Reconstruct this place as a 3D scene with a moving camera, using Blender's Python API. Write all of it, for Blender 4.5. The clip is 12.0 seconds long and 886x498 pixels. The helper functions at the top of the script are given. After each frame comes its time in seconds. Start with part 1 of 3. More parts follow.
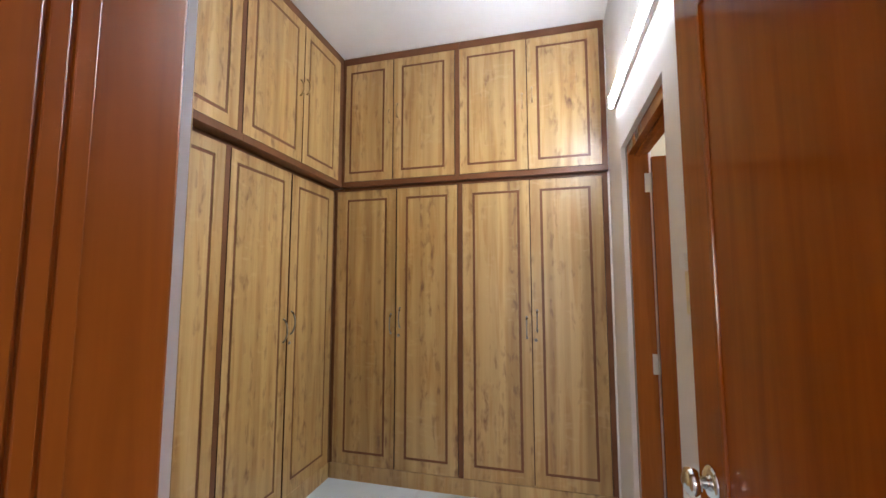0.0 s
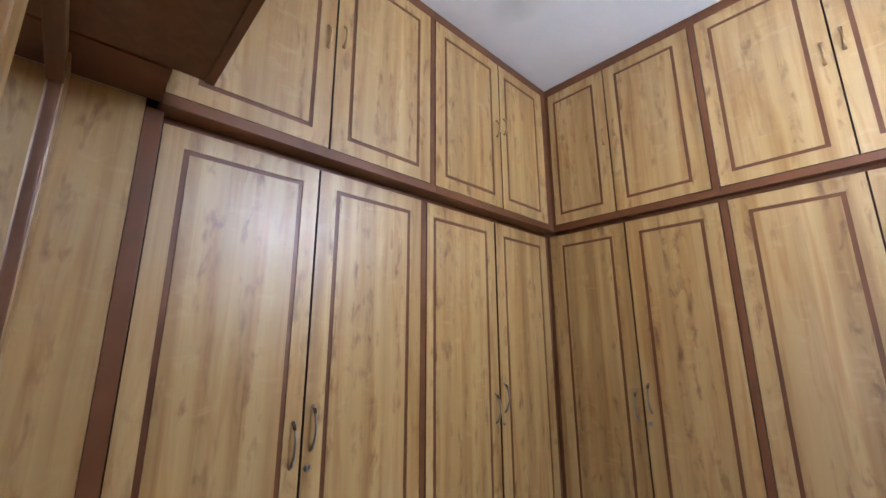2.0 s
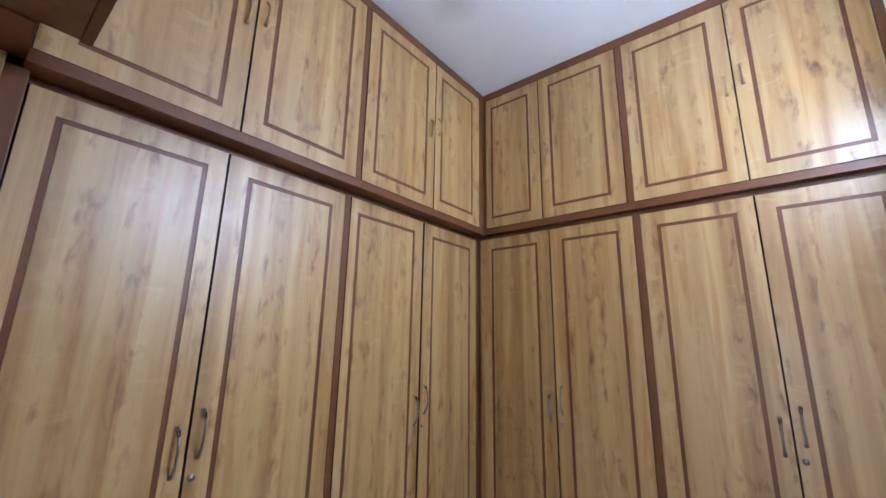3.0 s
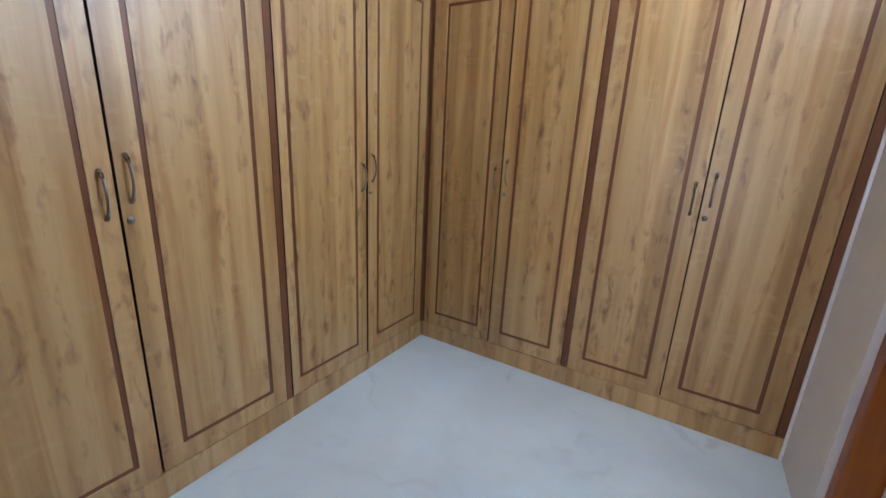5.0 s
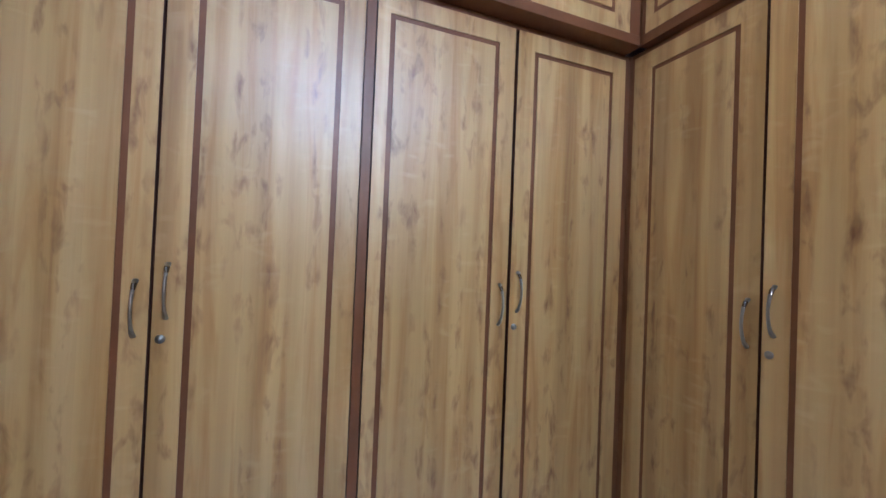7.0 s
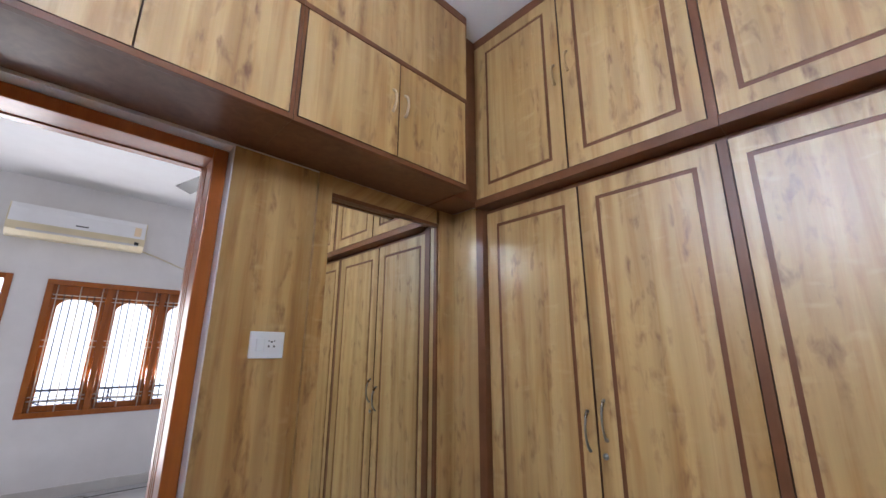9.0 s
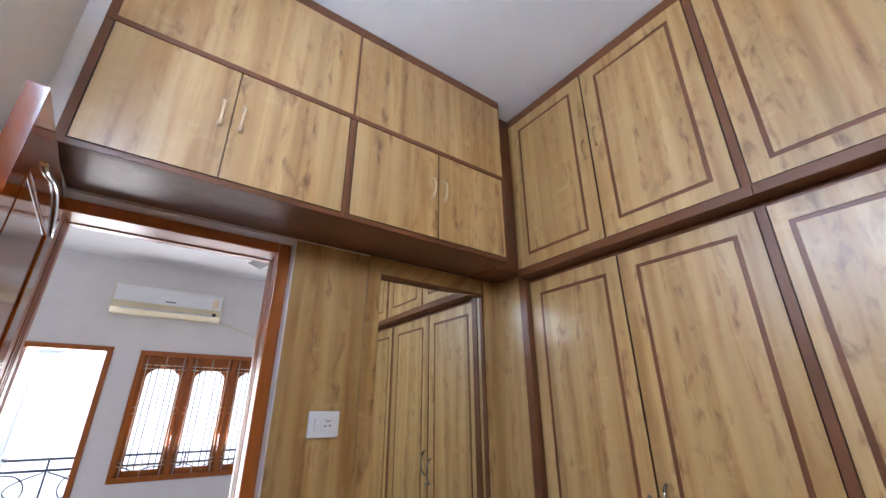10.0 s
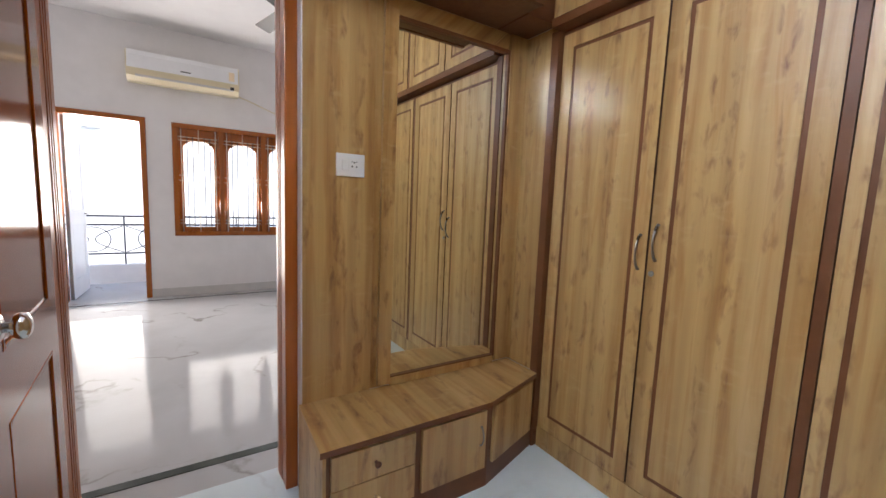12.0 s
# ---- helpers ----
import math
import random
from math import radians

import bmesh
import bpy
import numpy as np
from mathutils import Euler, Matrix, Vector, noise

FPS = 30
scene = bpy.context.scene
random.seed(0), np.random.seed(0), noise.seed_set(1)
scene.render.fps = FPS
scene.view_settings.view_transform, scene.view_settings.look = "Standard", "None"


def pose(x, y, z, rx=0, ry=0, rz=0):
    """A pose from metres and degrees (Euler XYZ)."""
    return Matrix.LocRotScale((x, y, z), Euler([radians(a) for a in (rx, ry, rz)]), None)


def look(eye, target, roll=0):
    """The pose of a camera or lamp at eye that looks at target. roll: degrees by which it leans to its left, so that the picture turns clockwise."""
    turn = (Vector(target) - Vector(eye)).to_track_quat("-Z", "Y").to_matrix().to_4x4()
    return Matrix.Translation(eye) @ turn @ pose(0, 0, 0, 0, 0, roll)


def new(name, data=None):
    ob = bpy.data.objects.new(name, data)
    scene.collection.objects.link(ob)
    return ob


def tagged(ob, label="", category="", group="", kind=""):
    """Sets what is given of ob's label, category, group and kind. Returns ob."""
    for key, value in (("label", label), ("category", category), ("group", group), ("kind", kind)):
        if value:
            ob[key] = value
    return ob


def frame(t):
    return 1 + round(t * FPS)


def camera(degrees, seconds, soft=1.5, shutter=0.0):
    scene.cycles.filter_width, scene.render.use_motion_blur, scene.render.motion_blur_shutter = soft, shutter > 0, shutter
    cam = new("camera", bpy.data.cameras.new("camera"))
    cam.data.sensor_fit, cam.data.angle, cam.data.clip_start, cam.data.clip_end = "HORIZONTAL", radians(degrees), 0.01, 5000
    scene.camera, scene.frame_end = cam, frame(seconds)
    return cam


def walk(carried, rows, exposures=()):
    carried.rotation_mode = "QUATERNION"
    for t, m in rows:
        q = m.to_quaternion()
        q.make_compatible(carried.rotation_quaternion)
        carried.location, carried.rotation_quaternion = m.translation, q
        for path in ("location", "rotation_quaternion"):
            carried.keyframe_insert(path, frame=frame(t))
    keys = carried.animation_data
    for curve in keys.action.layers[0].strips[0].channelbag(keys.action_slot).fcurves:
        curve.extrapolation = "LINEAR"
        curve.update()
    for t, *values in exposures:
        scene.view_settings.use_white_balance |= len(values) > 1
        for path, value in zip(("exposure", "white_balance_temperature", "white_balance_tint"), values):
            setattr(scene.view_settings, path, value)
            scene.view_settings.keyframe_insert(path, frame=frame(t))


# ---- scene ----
cam = camera(96.1, 12.0)
EXPOSURE = 1.70
BALANCE = [(0, 0.1, 6650), (0.5, 0.08, 6500), (1, -0.1, 6450), (1.5, -0.06, 6150), (2, 0.0, 5750), (2.8, 0.0, 5250), (3.6, -0.06, 5650), (5.5, 0.0, 5550), (6, -0.02, 5800), (6.5, -0.02, 5550), (7.5, 0.1, 4950), (9.5, 0.0, 5800), (10.2, 0.0, 5700), (11, -0.03, 6150), (12, 0.02, 6300)]
PATH = [
    (0, (-0.049, 0.125, 1.385), (-0.553, 2.052, 1.563), -0.0),
    (0.5, (-0.056, 0.324, 1.398), (-0.875, 2.131, 1.648), -0.7),
    (1, (-0.113, 0.463, 1.417), (-1.22, 2.093, 1.764), -0.8),
    (1.5, (-0.197, 0.547, 1.436), (-1.499, 2.007, 1.851), -0.6),
    (2, (-0.227, 0.592, 1.441), (-1.649, 1.925, 1.887), -0.2),
    (2.5, (-0.204, 0.65, 1.442), (-1.582, 2.019, 1.918), 0.3),
    (3, (-0.171, 0.69, 1.449), (-1.4, 2.204, 1.894), 1.0),
    (3.5, (-0.158, 0.707, 1.429), (-1.249, 2.362, 1.698), 1.4),
    (3.7, (-0.161, 0.714, 1.411), (-1.227, 2.402, 1.539), 1.6),
    (5.3, (-0.217, 0.785, 1.294), (-1.23, 2.418, 0.74), 2.9),
    (5.5, (-0.237, 0.871, 1.315), (-1.305, 2.5, 0.861), 2.4),
    (6, (-0.25, 1.108, 1.351), (-1.507, 2.649, 1.143), 1.7),
    (6.5, (-0.336, 1.357, 1.31), (-1.862, 2.646, 1.223), 2.3),
    (7, (-0.384, 1.538, 1.271), (-2.239, 2.284, 1.301), 2.3),
    (7.5, (-0.32, 1.687, 1.195), (-2.306, 1.67, 1.429), 3.0),
    (7.7, (-0.275, 1.723, 1.19), (-2.233, 1.419, 1.468), 3.0),
    (9.3, (-0.071, 2.041, 1.427), (-1.282, 0.55, 1.982), 0.1),
    (9.5, (-0.069, 2.062, 1.439), (-1.225, 0.554, 2.06), -0.1),
    (10, (-0.048, 2.12, 1.465), (-1.12, 0.606, 2.212), -0.1),
    (10.5, (-0.043, 2.133, 1.461), (-1.11, 0.593, 2.161), 0.3),
    (11, (-0.054, 2.114, 1.404), (-1.156, 0.505, 1.847), 1.1),
    (11.5, (-0.058, 2.107, 1.335), (-1.177, 0.452, 1.429), 1.7),
    (12, (-0.063, 2.123, 1.268), (-1.137, 0.45, 1.043), 2.3),
]
walk(cam, [(t, look(eye, target, roll)) for t, eye, target, roll in PATH], exposures=[(t, EXPOSURE + e, k, 10) for t, e, k in BALANCE])

WEST, NORTH, EAST, SOUTH = -1.605, 2.821, 0.352, 0.480   # door fronts of the wardrobes, east wall, south wall
LOFT_W, LOFT_N, LOFT_S = -1.543, 2.801, 0.797          # fronts of the lofts
CEIL = 3.136
STAIN = (-1.23, 2.05)                                  # faint stain on the ceiling
BED_Y, BED_CEIL = -3.75, 3.15                        # far wall of the bedroom

# ---- light ----
world = bpy.data.worlds.new("sky")
scene.world = world
world.use_nodes = True
sky = world.node_tree.nodes.new("ShaderNodeTexSky")
sky.sky_type, sky.sun_disc = "NISHITA", False
sky.sun_elevation, sky.sun_rotation = radians(50), radians(25)
world.node_tree.links.new(sky.outputs[0], world.node_tree.nodes["Background"].inputs[0])
world.node_tree.nodes["Background"].inputs[1].default_value = 0.10


def lamp(name, kind, m, power, colour, **extra):
    d = bpy.data.lights.new(name, kind)
    d.energy, d.color = power, colour
    ob = new(name, d)
    ob.matrix_world = m
    if kind == "AREA":
        d.shape, d.size, d.size_y = "RECTANGLE", extra["size"], extra["size_y"]
    if kind == "SUN":
        d.angle = extra["angle"]
    return ob


lamp("sun", "SUN", look((0, 0, 0), (0.35, -0.75, -1.0)), 2.4, (1.0, 0.95, 0.90), angle=0.009)
# daylight in the openings of the bedroom
lamp("daylight_balcony", "AREA", look((0.74, BED_Y - 0.12, 1.1), (0.74, 0, 2.5)), 13, (1.0, 0.90, 0.81), size=0.62, size_y=2.0)
lamp("daylight_window", "AREA", look((-0.70, BED_Y - 0.14, 1.45), (-0.7, 0, 2.8)), 17, (1.0, 0.90, 0.81), size=1.35, size_y=1.2)

lamp("daylight_ventilator", "AREA", look((1.80, 2.25, 2.15), (0.5, 2.25, 1.6)), 5, (1.0, 0.96, 0.92), size=0.46, size_y=0.46)


# ---- materials ----
def mat(name):
    m = bpy.data.materials.new(name)
    m.use_nodes = True
    nt = m.node_tree
    return m, nt, nt.nodes["Principled BSDF"]


def node(nt, kind, **values):
    n = nt.nodes.new(kind)
    for k, v in values.items():
        if k.startswith("i_"):
            n.inputs[int(k[2:]) if k[2:].isdigit() else k[2:]].default_value = v
    return n


def ramp(nt, source, stops):
    r = nt.nodes.new("ShaderNodeValToRGB")
    r.color_ramp.elements[0].position, r.color_ramp.elements[0].color = stops[0][0], (*stops[0][1], 1)
    r.color_ramp.elements[1].position, r.color_ramp.elements[1].color = stops[-1][0], (*stops[-1][1], 1)
    for p, c in stops[1:-1]:
        e = r.color_ramp.elements.new(p)
        e.color = (*c, 1)
    nt.links.new(source, r.inputs[0])
    return r.outputs[0]


def mix(nt, kind, fac, a, b):
    n = nt.nodes.new("ShaderNodeMix")
    n.data_type, n.blend_type = "RGBA", kind
    for s, v in ((0, fac), (6, a), (7, b)):
        if hasattr(v, "is_linked"):
            nt.links.new(v, n.inputs[s])
        elif s == 0:
            n.inputs[0].default_value = v
        else:
            n.inputs[s].default_value = (*v, 1)
    return n.outputs[2]


def math_node(nt, op, a, b=0.0):
    n = nt.nodes.new("ShaderNodeMath")
    n.operation = op
    for i, v in enumerate((a, b)):
        if hasattr(v, "is_linked"):
            nt.links.new(v, n.inputs[i])
        else:
            n.inputs[i].default_value = v
    return n.outputs[0]


def noise_tex(nt, vector, scale, detail=4.0, rough=0.55, distort=0.0):
    n = nt.nodes.new("ShaderNodeTexNoise")
    n.inputs["Scale"].default_value, n.inputs["Detail"].default_value = scale, detail
    n.inputs["Roughness"].default_value, n.inputs["Distortion"].default_value = rough, distort
    nt.links.new(vector, n.inputs["Vector"])
    return n.outputs["Fac"]


def scaled(nt, vector, s):
    n = nt.nodes.new("ShaderNodeVectorMath")
    n.operation = "MULTIPLY"
    nt.links.new(vector, n.inputs[0])
    n.inputs[1].default_value = s
    return n.outputs[0]


def bump(nt, bsdf, height, strength, distance=0.002):
    b = nt.nodes.new("ShaderNodeBump")
    b.inputs["Strength"].default_value, b.inputs["Distance"].default_value = strength, distance
    nt.links.new(height, b.inputs["Height"])
    nt.links.new(b.outputs[0], bsdf.inputs["Normal"])


def laminate(name, grain="z", tone=1.0, rough=0.39):
    """Printed wood laminate: pale staves, brown flame streaks and small knots along the grain."""
    m, nt, bsdf = mat(name)
    co = nt.nodes.new("ShaderNodeTexCoord")
    info = nt.nodes.new("ShaderNodeObjectInfo")
    sep = nt.nodes.new("ShaderNodeSeparateXYZ")
    nt.links.new(co.outputs["Object"], sep.inputs[0])
    shift = math_node(nt, "MULTIPLY", info.outputs["Random"], 37.0)
    x, y, z = sep.outputs
    along, across = (z, math_node(nt, "ADD", x, y)) if grain == "z" else (y, math_node(nt, "ADD", x, z))
    comb = nt.nodes.new("ShaderNodeCombineXYZ")
    nt.links.new(math_node(nt, "ADD", across, shift), comb.inputs[0])
    nt.links.new(shift, comb.inputs[1])
    nt.links.new(math_node(nt, "ADD", along, shift), comb.inputs[2])
    v = comb.outputs[0]
    # soft staves of slightly different tone
    stave = noise_tex(nt, scaled(nt, v, (13, 1, 0.22)), 1.0, 2.0, 0.45)
    base = ramp(nt, stave, [(0.30, (0.460 * tone, 0.272 * tone, 0.090 * tone)), (0.5, (0.598 * tone, 0.384 * tone, 0.150 * tone)), (0.7, (0.695 * tone, 0.470 * tone, 0.212 * tone))])
    slot = nt.nodes.new("ShaderNodeTexWhiteNoise")
    slot.noise_dimensions = "1D"
    nt.links.new(math_node(nt, "FLOOR", math_node(nt, "MULTIPLY", math_node(nt, "ADD", across, shift), 24.0)), slot.inputs["W"])
    col = mix(nt, "MULTIPLY", 0.50, base, ramp(nt, slot.outputs["Value"], [(0.0, (0.80, 0.77, 0.70)), (1.0, (1.0, 1.0, 1.0))]))
    # fine grain
    fine = noise_tex(nt, scaled(nt, v, (150, 1, 3)), 1.0, 4.0, 0.6)
    col = mix(nt, "MULTIPLY", 0.26, col, ramp(nt, fine, [(0.3, (0.76, 0.68, 0.56)), (0.7, (1.0, 1.0, 1.0))]))
    # long soft brown flames
    flame = noise_tex(nt, scaled(nt, v, (20, 1, 1.3)), 1.0, 4.0, 0.55, 0.6)
    col = mix(nt, "MULTIPLY", 0.90, col, ramp(nt, flame, [(0.47, (1.0, 1.0, 1.0)), (0.62, (0.84, 0.72, 0.53)), (0.78, (0.60, 0.42, 0.23))]))
    # chains of small brown knots down some staves, each with a pale curl beside it
    gate = ramp(nt, noise_tex(nt, scaled(nt, v, (14, 1, 1.0)), 1.0, 1.0), [(0.44, (0, 0, 0)), (0.56, (1, 1, 1))])
    knot = noise_tex(nt, scaled(nt, v, (27, 1, 9)), 1.0, 3.0, 0.55, 0.35)
    mask = math_node(nt, "MULTIPLY", gate, ramp(nt, knot, [(0.52, (0, 0, 0)), (0.76, (1, 1, 1))]))
    col = mix(nt, "MULTIPLY", mask, col, (0.38, 0.22, 0.09))
    curl = noise_tex(nt, scaled(nt, v, (11, 1, 26)), 1.0, 1.0, 0.5, 0.8)
    wide = ramp(nt, noise_tex(nt, scaled(nt, v, (9, 1, 3.0)), 1.0, 1.0), [(0.48, (0, 0, 0)), (0.60, (1, 1, 1))])
    pale = math_node(nt, "MULTIPLY", wide, ramp(nt, curl, [(0.55, (0, 0, 0)), (0.76, (1, 1, 1))]))
    col = mix(nt, "MIX", math_node(nt, "MULTIPLY", pale, 0.24), col, (0.74 * tone, 0.55 * tone, 0.30 * tone))
    nt.links.new(col, bsdf.inputs["Base Color"])
    smear = noise_tex(nt, scaled(nt, v, (5, 1, 3)), 1.0, 3.0)
    nt.links.new(math_node(nt, "ADD", math_node(nt, "MULTIPLY", smear, 0.16), rough - 0.08), bsdf.inputs["Roughness"])
    bsdf.inputs["IOR"].default_value = 1.80
    warp = noise_tex(nt, scaled(nt, v, (16, 1, 1.1)), 1.0, 2.0)
    bump(nt, bsdf, math_node(nt, "ADD", math_node(nt, "MULTIPLY", fine, 0.25), math_node(nt, "MULTIPLY", warp, 1.6)), 0.22, 0.0012)
    return m


def simple(name, colour, rough, metal=0.0, vary=0.10, scale=6.0, fine=120.0, relief=0.08, coat=0.0):
    m, nt, bsdf = mat(name)
    co = nt.nodes.new("ShaderNodeTexCoord").outputs["Object"]
    big, small = noise_tex(nt, co, scale, 4.0), noise_tex(nt, co, fine, 3.0)
    lo, hi = tuple(c * (1 - vary) for c in colour), tuple(min(1.0, c * (1 + vary)) for c in colour)
    col = ramp(nt, big, [(0.3, lo), (0.7, hi)])
    col = mix(nt, "MULTIPLY", 0.25, col, ramp(nt, small, [(0.3, (1 - vary, 1 - vary, 1 - vary)), (0.7, (1, 1, 1))]))
    nt.links.new(col, bsdf.inputs["Base Color"])
    nt.links.new(math_node(nt, "ADD", math_node(nt, "MULTIPLY", big, 0.12), rough - 0.06), bsdf.inputs["Roughness"])
    bsdf.inputs["Metallic"].default_value = metal
    bsdf.inputs["Coat Weight"].default_value = coat
    bsdf.inputs["Coat Roughness"].default_value = 0.06
    if relief:
        bump(nt, bsdf, small, relief, 0.001)
    return m


def marble(name, base, vein, rough, amount, spec=0.35):
    m, nt, bsdf = mat(name)
    co = nt.nodes.new("ShaderNodeTexCoord").outputs["Object"]
    cloud = noise_tex(nt, co, 1.6, 6.0, 0.6, 0.6)
    col = ramp(nt, cloud, [(0.3, tuple(c * 0.88 for c in base)), (0.65, base)])
    warp = nt.nodes.new("ShaderNodeTexNoise")
    warp.inputs["Scale"].default_value, warp.inputs["Detail"].default_value = 1.1, 6.0
    nt.links.new(co, warp.inputs["Vector"])
    ridge = math_node(nt, "ABSOLUTE", math_node(nt, "SUBTRACT", warp.outputs["Fac"], 0.5))
    gate = noise_tex(nt, co, 2.3, 3.0)
    vmask = math_node(nt, "MULTIPLY", ramp(nt, ridge, [(0.0, (1, 1, 1)), (0.014, (0, 0, 0))]), ramp(nt, gate, [(0.48, (0, 0, 0)), (0.62, (1, 1, 1))]))
    col = mix(nt, "MIX", math_node(nt, "MULTIPLY", vmask, amount), col, vein)
    nt.links.new(col, bsdf.inputs["Base Color"])
    bsdf.inputs["Roughness"].default_value = rough
    bsdf.inputs["Specular IOR Level"].default_value = spec
    return m


def wood_varnish(name, dark, light, rough):
    m, nt, bsdf = mat(name)
    co = nt.nodes.new("ShaderNodeTexCoord").outputs["Object"]
    g = noise_tex(nt, scaled(nt, co, (28, 28, 1.6)), 1.0, 5.0, 0.6, 0.6)
    nt.links.new(ramp(nt, g, [(0.3, dark), (0.7, light)]), bsdf.inputs["Base Color"])
    bsdf.inputs["Roughness"].default_value = rough
    bsdf.inputs["IOR"].default_value = 1.45
    bump(nt, bsdf, noise_tex(nt, co, 14, 3.0), 0.10, 0.002)
    return m


LAM = laminate("honey_laminate", tone=0.91)
LAM_TOP = laminate("honey_laminate_across", "y", tone=0.91)
STEEL = simple("satin_steel", (0.72, 0.72, 0.70), 0.42, metal=0.6, vary=0.05, relief=0.02)
BROWN = simple("brown_edge_laminate", (0.165, 0.060, 0.022), 0.40, vary=0.18, relief=0.05)
EDGE = simple("dark_edge_band", (0.080, 0.022, 0.010), 0.5, vary=0.2)
# carcass colour, near-black so the shade in the door gaps is painted in
DARK = simple("painted_gap_shade", (0.060, 0.020, 0.010), 0.95)
WALL = simple("white_paint", (0.80, 0.79, 0.80), 0.6, vary=0.03, relief=0.12)
CEILING = simple("ceiling_paint", (0.80, 0.80, 0.82), 0.7, vary=0.02, relief=0.06)
CEILING_STAINED = simple("stained_ceiling_paint", (0.80, 0.80, 0.82), 0.7, vary=0.02, relief=0.06)
TEAK = wood_varnish("varnished_teak", (0.27, 0.076, 0.011), (0.38, 0.115, 0.018), 0.22)
TEAK_MAIN = wood_varnish("orange_teak", (0.34, 0.088, 0.010), (0.45, 0.125, 0.017), 0.30)
TEAK_MAIN.node_tree.nodes["Principled BSDF"].inputs["IOR"].default_value = 1.62
TEAK_DARK = wood_varnish("dark_teak", (0.26, 0.053, 0.003), (0.35, 0.077, 0.005), 0.12)
TEAK_DARK.node_tree.nodes["Principled BSDF"].inputs["IOR"].default_value = 1.6
LAM_BROWN = wood_varnish("walnut_laminate", (0.150, 0.060, 0.027), (0.205, 0.092, 0.046), 0.30)
FLOOR = marble("dressing_marble", (0.78, 0.90, 0.96), (0.58, 0.66, 0.70), 0.24, 0.7)
BEDFLOOR = marble("bedroom_marble", (0.56, 0.57, 0.59), (0.20, 0.18, 0.16), 0.09, 0.80, 0.035)
GREENSTONE = simple("green_black_marble", (0.05, 0.065, 0.06), 0.12, vary=0.3)
SKIRT = simple("grey_skirting", (0.62, 0.61, 0.60), 0.25, vary=0.06)
NICKEL = simple("brushed_nickel", (0.34, 0.335, 0.33), 0.28, metal=1.0, vary=0.1, relief=0.04)
CHROME = simple("chrome", (0.80, 0.80, 0.80), 0.10, metal=1.0, vary=0.03, relief=0.0)
BRONZE = simple("bronze", (0.52, 0.37, 0.21), 0.34, metal=1.0, vary=0.12, relief=0.04)
BRASS = simple("aged_brass", (0.78, 0.64, 0.45), 0.42, metal=0.75, vary=0.12, relief=0.04)
PLASTIC = simple("white_plastic", (0.82, 0.83, 0.85), 0.3, vary=0.03, relief=0.0)
CREAM = simple("cream_plastic", (0.72, 0.64, 0.44), 0.35, vary=0.04, relief=0.0)
BLACK = simple("black_plastic", (0.02, 0.02, 0.02), 0.4, relief=0.0)
IRON = simple("painted_iron", (0.045, 0.05, 0.07), 0.4, vary=0.2)
GRILLE = simple("cream_iron", (0.72, 0.62, 0.47), 0.4, vary=0.06)
BATH = simple("cream_tile", (0.66, 0.60, 0.48), 0.25, vary=0.08)
OUTSIDE = simple("whitewashed_render", (0.82, 0.82, 0.82), 0.8, vary=0.04)
FANGREY = simple("grey_fan_enamel", (0.045, 0.042, 0.042), 0.35)
MIRROR, _nt, _b = mat("mirror_silver")
_b.inputs["Base Color"].default_value, _b.inputs["Metallic"].default_value, _b.inputs["Roughness"].default_value = (0.86, 0.88, 0.84, 1), 1.0, 0.015
GLOW, _nt, _b = mat("lit_tube")
_b.inputs["Base Color"].default_value = (0.9, 0.9, 0.9, 1)
_b.inputs["Emission Color"].default_value, _b.inputs["Emission Strength"].default_value = (0.84, 0.945, 1.08, 1), 28.0


# ---- mesh helpers ----
def box(bm, x0, x1, y0, y1, z0, z1, bevel=0.0):
    b = bmesh.new() if bevel else bm
    vs = [b.verts.new(p) for p in ((x0, y0, z0), (x1, y0, z0), (x1, y1, z0), (x0, y1, z0), (x0, y0, z1), (x1, y0, z1), (x1, y1, z1), (x0, y1, z1))]
    for f in ((0, 3, 2, 1), (4, 5, 6, 7), (0, 1, 5, 4), (1, 2, 6, 5), (2, 3, 7, 6), (3, 0, 4, 7)):
        b.faces.new([vs[i] for i in f])
    if bevel:
        bmesh.ops.bevel(b, geom=b.edges[:], offset=bevel, segments=2, affect="EDGES", profile=0.6)
        join(bm, b)


def join(bm, other):
    tmp = bpy.data.meshes.new("tmp")
    other.to_mesh(tmp)
    bm.from_mesh(tmp)
    bpy.data.meshes.remove(tmp)
    other.free()


def boxes(*rows, bevel=0.0):
    bm = bmesh.new()
    for r in rows:
        box(bm, *r, bevel=bevel)
    return bm


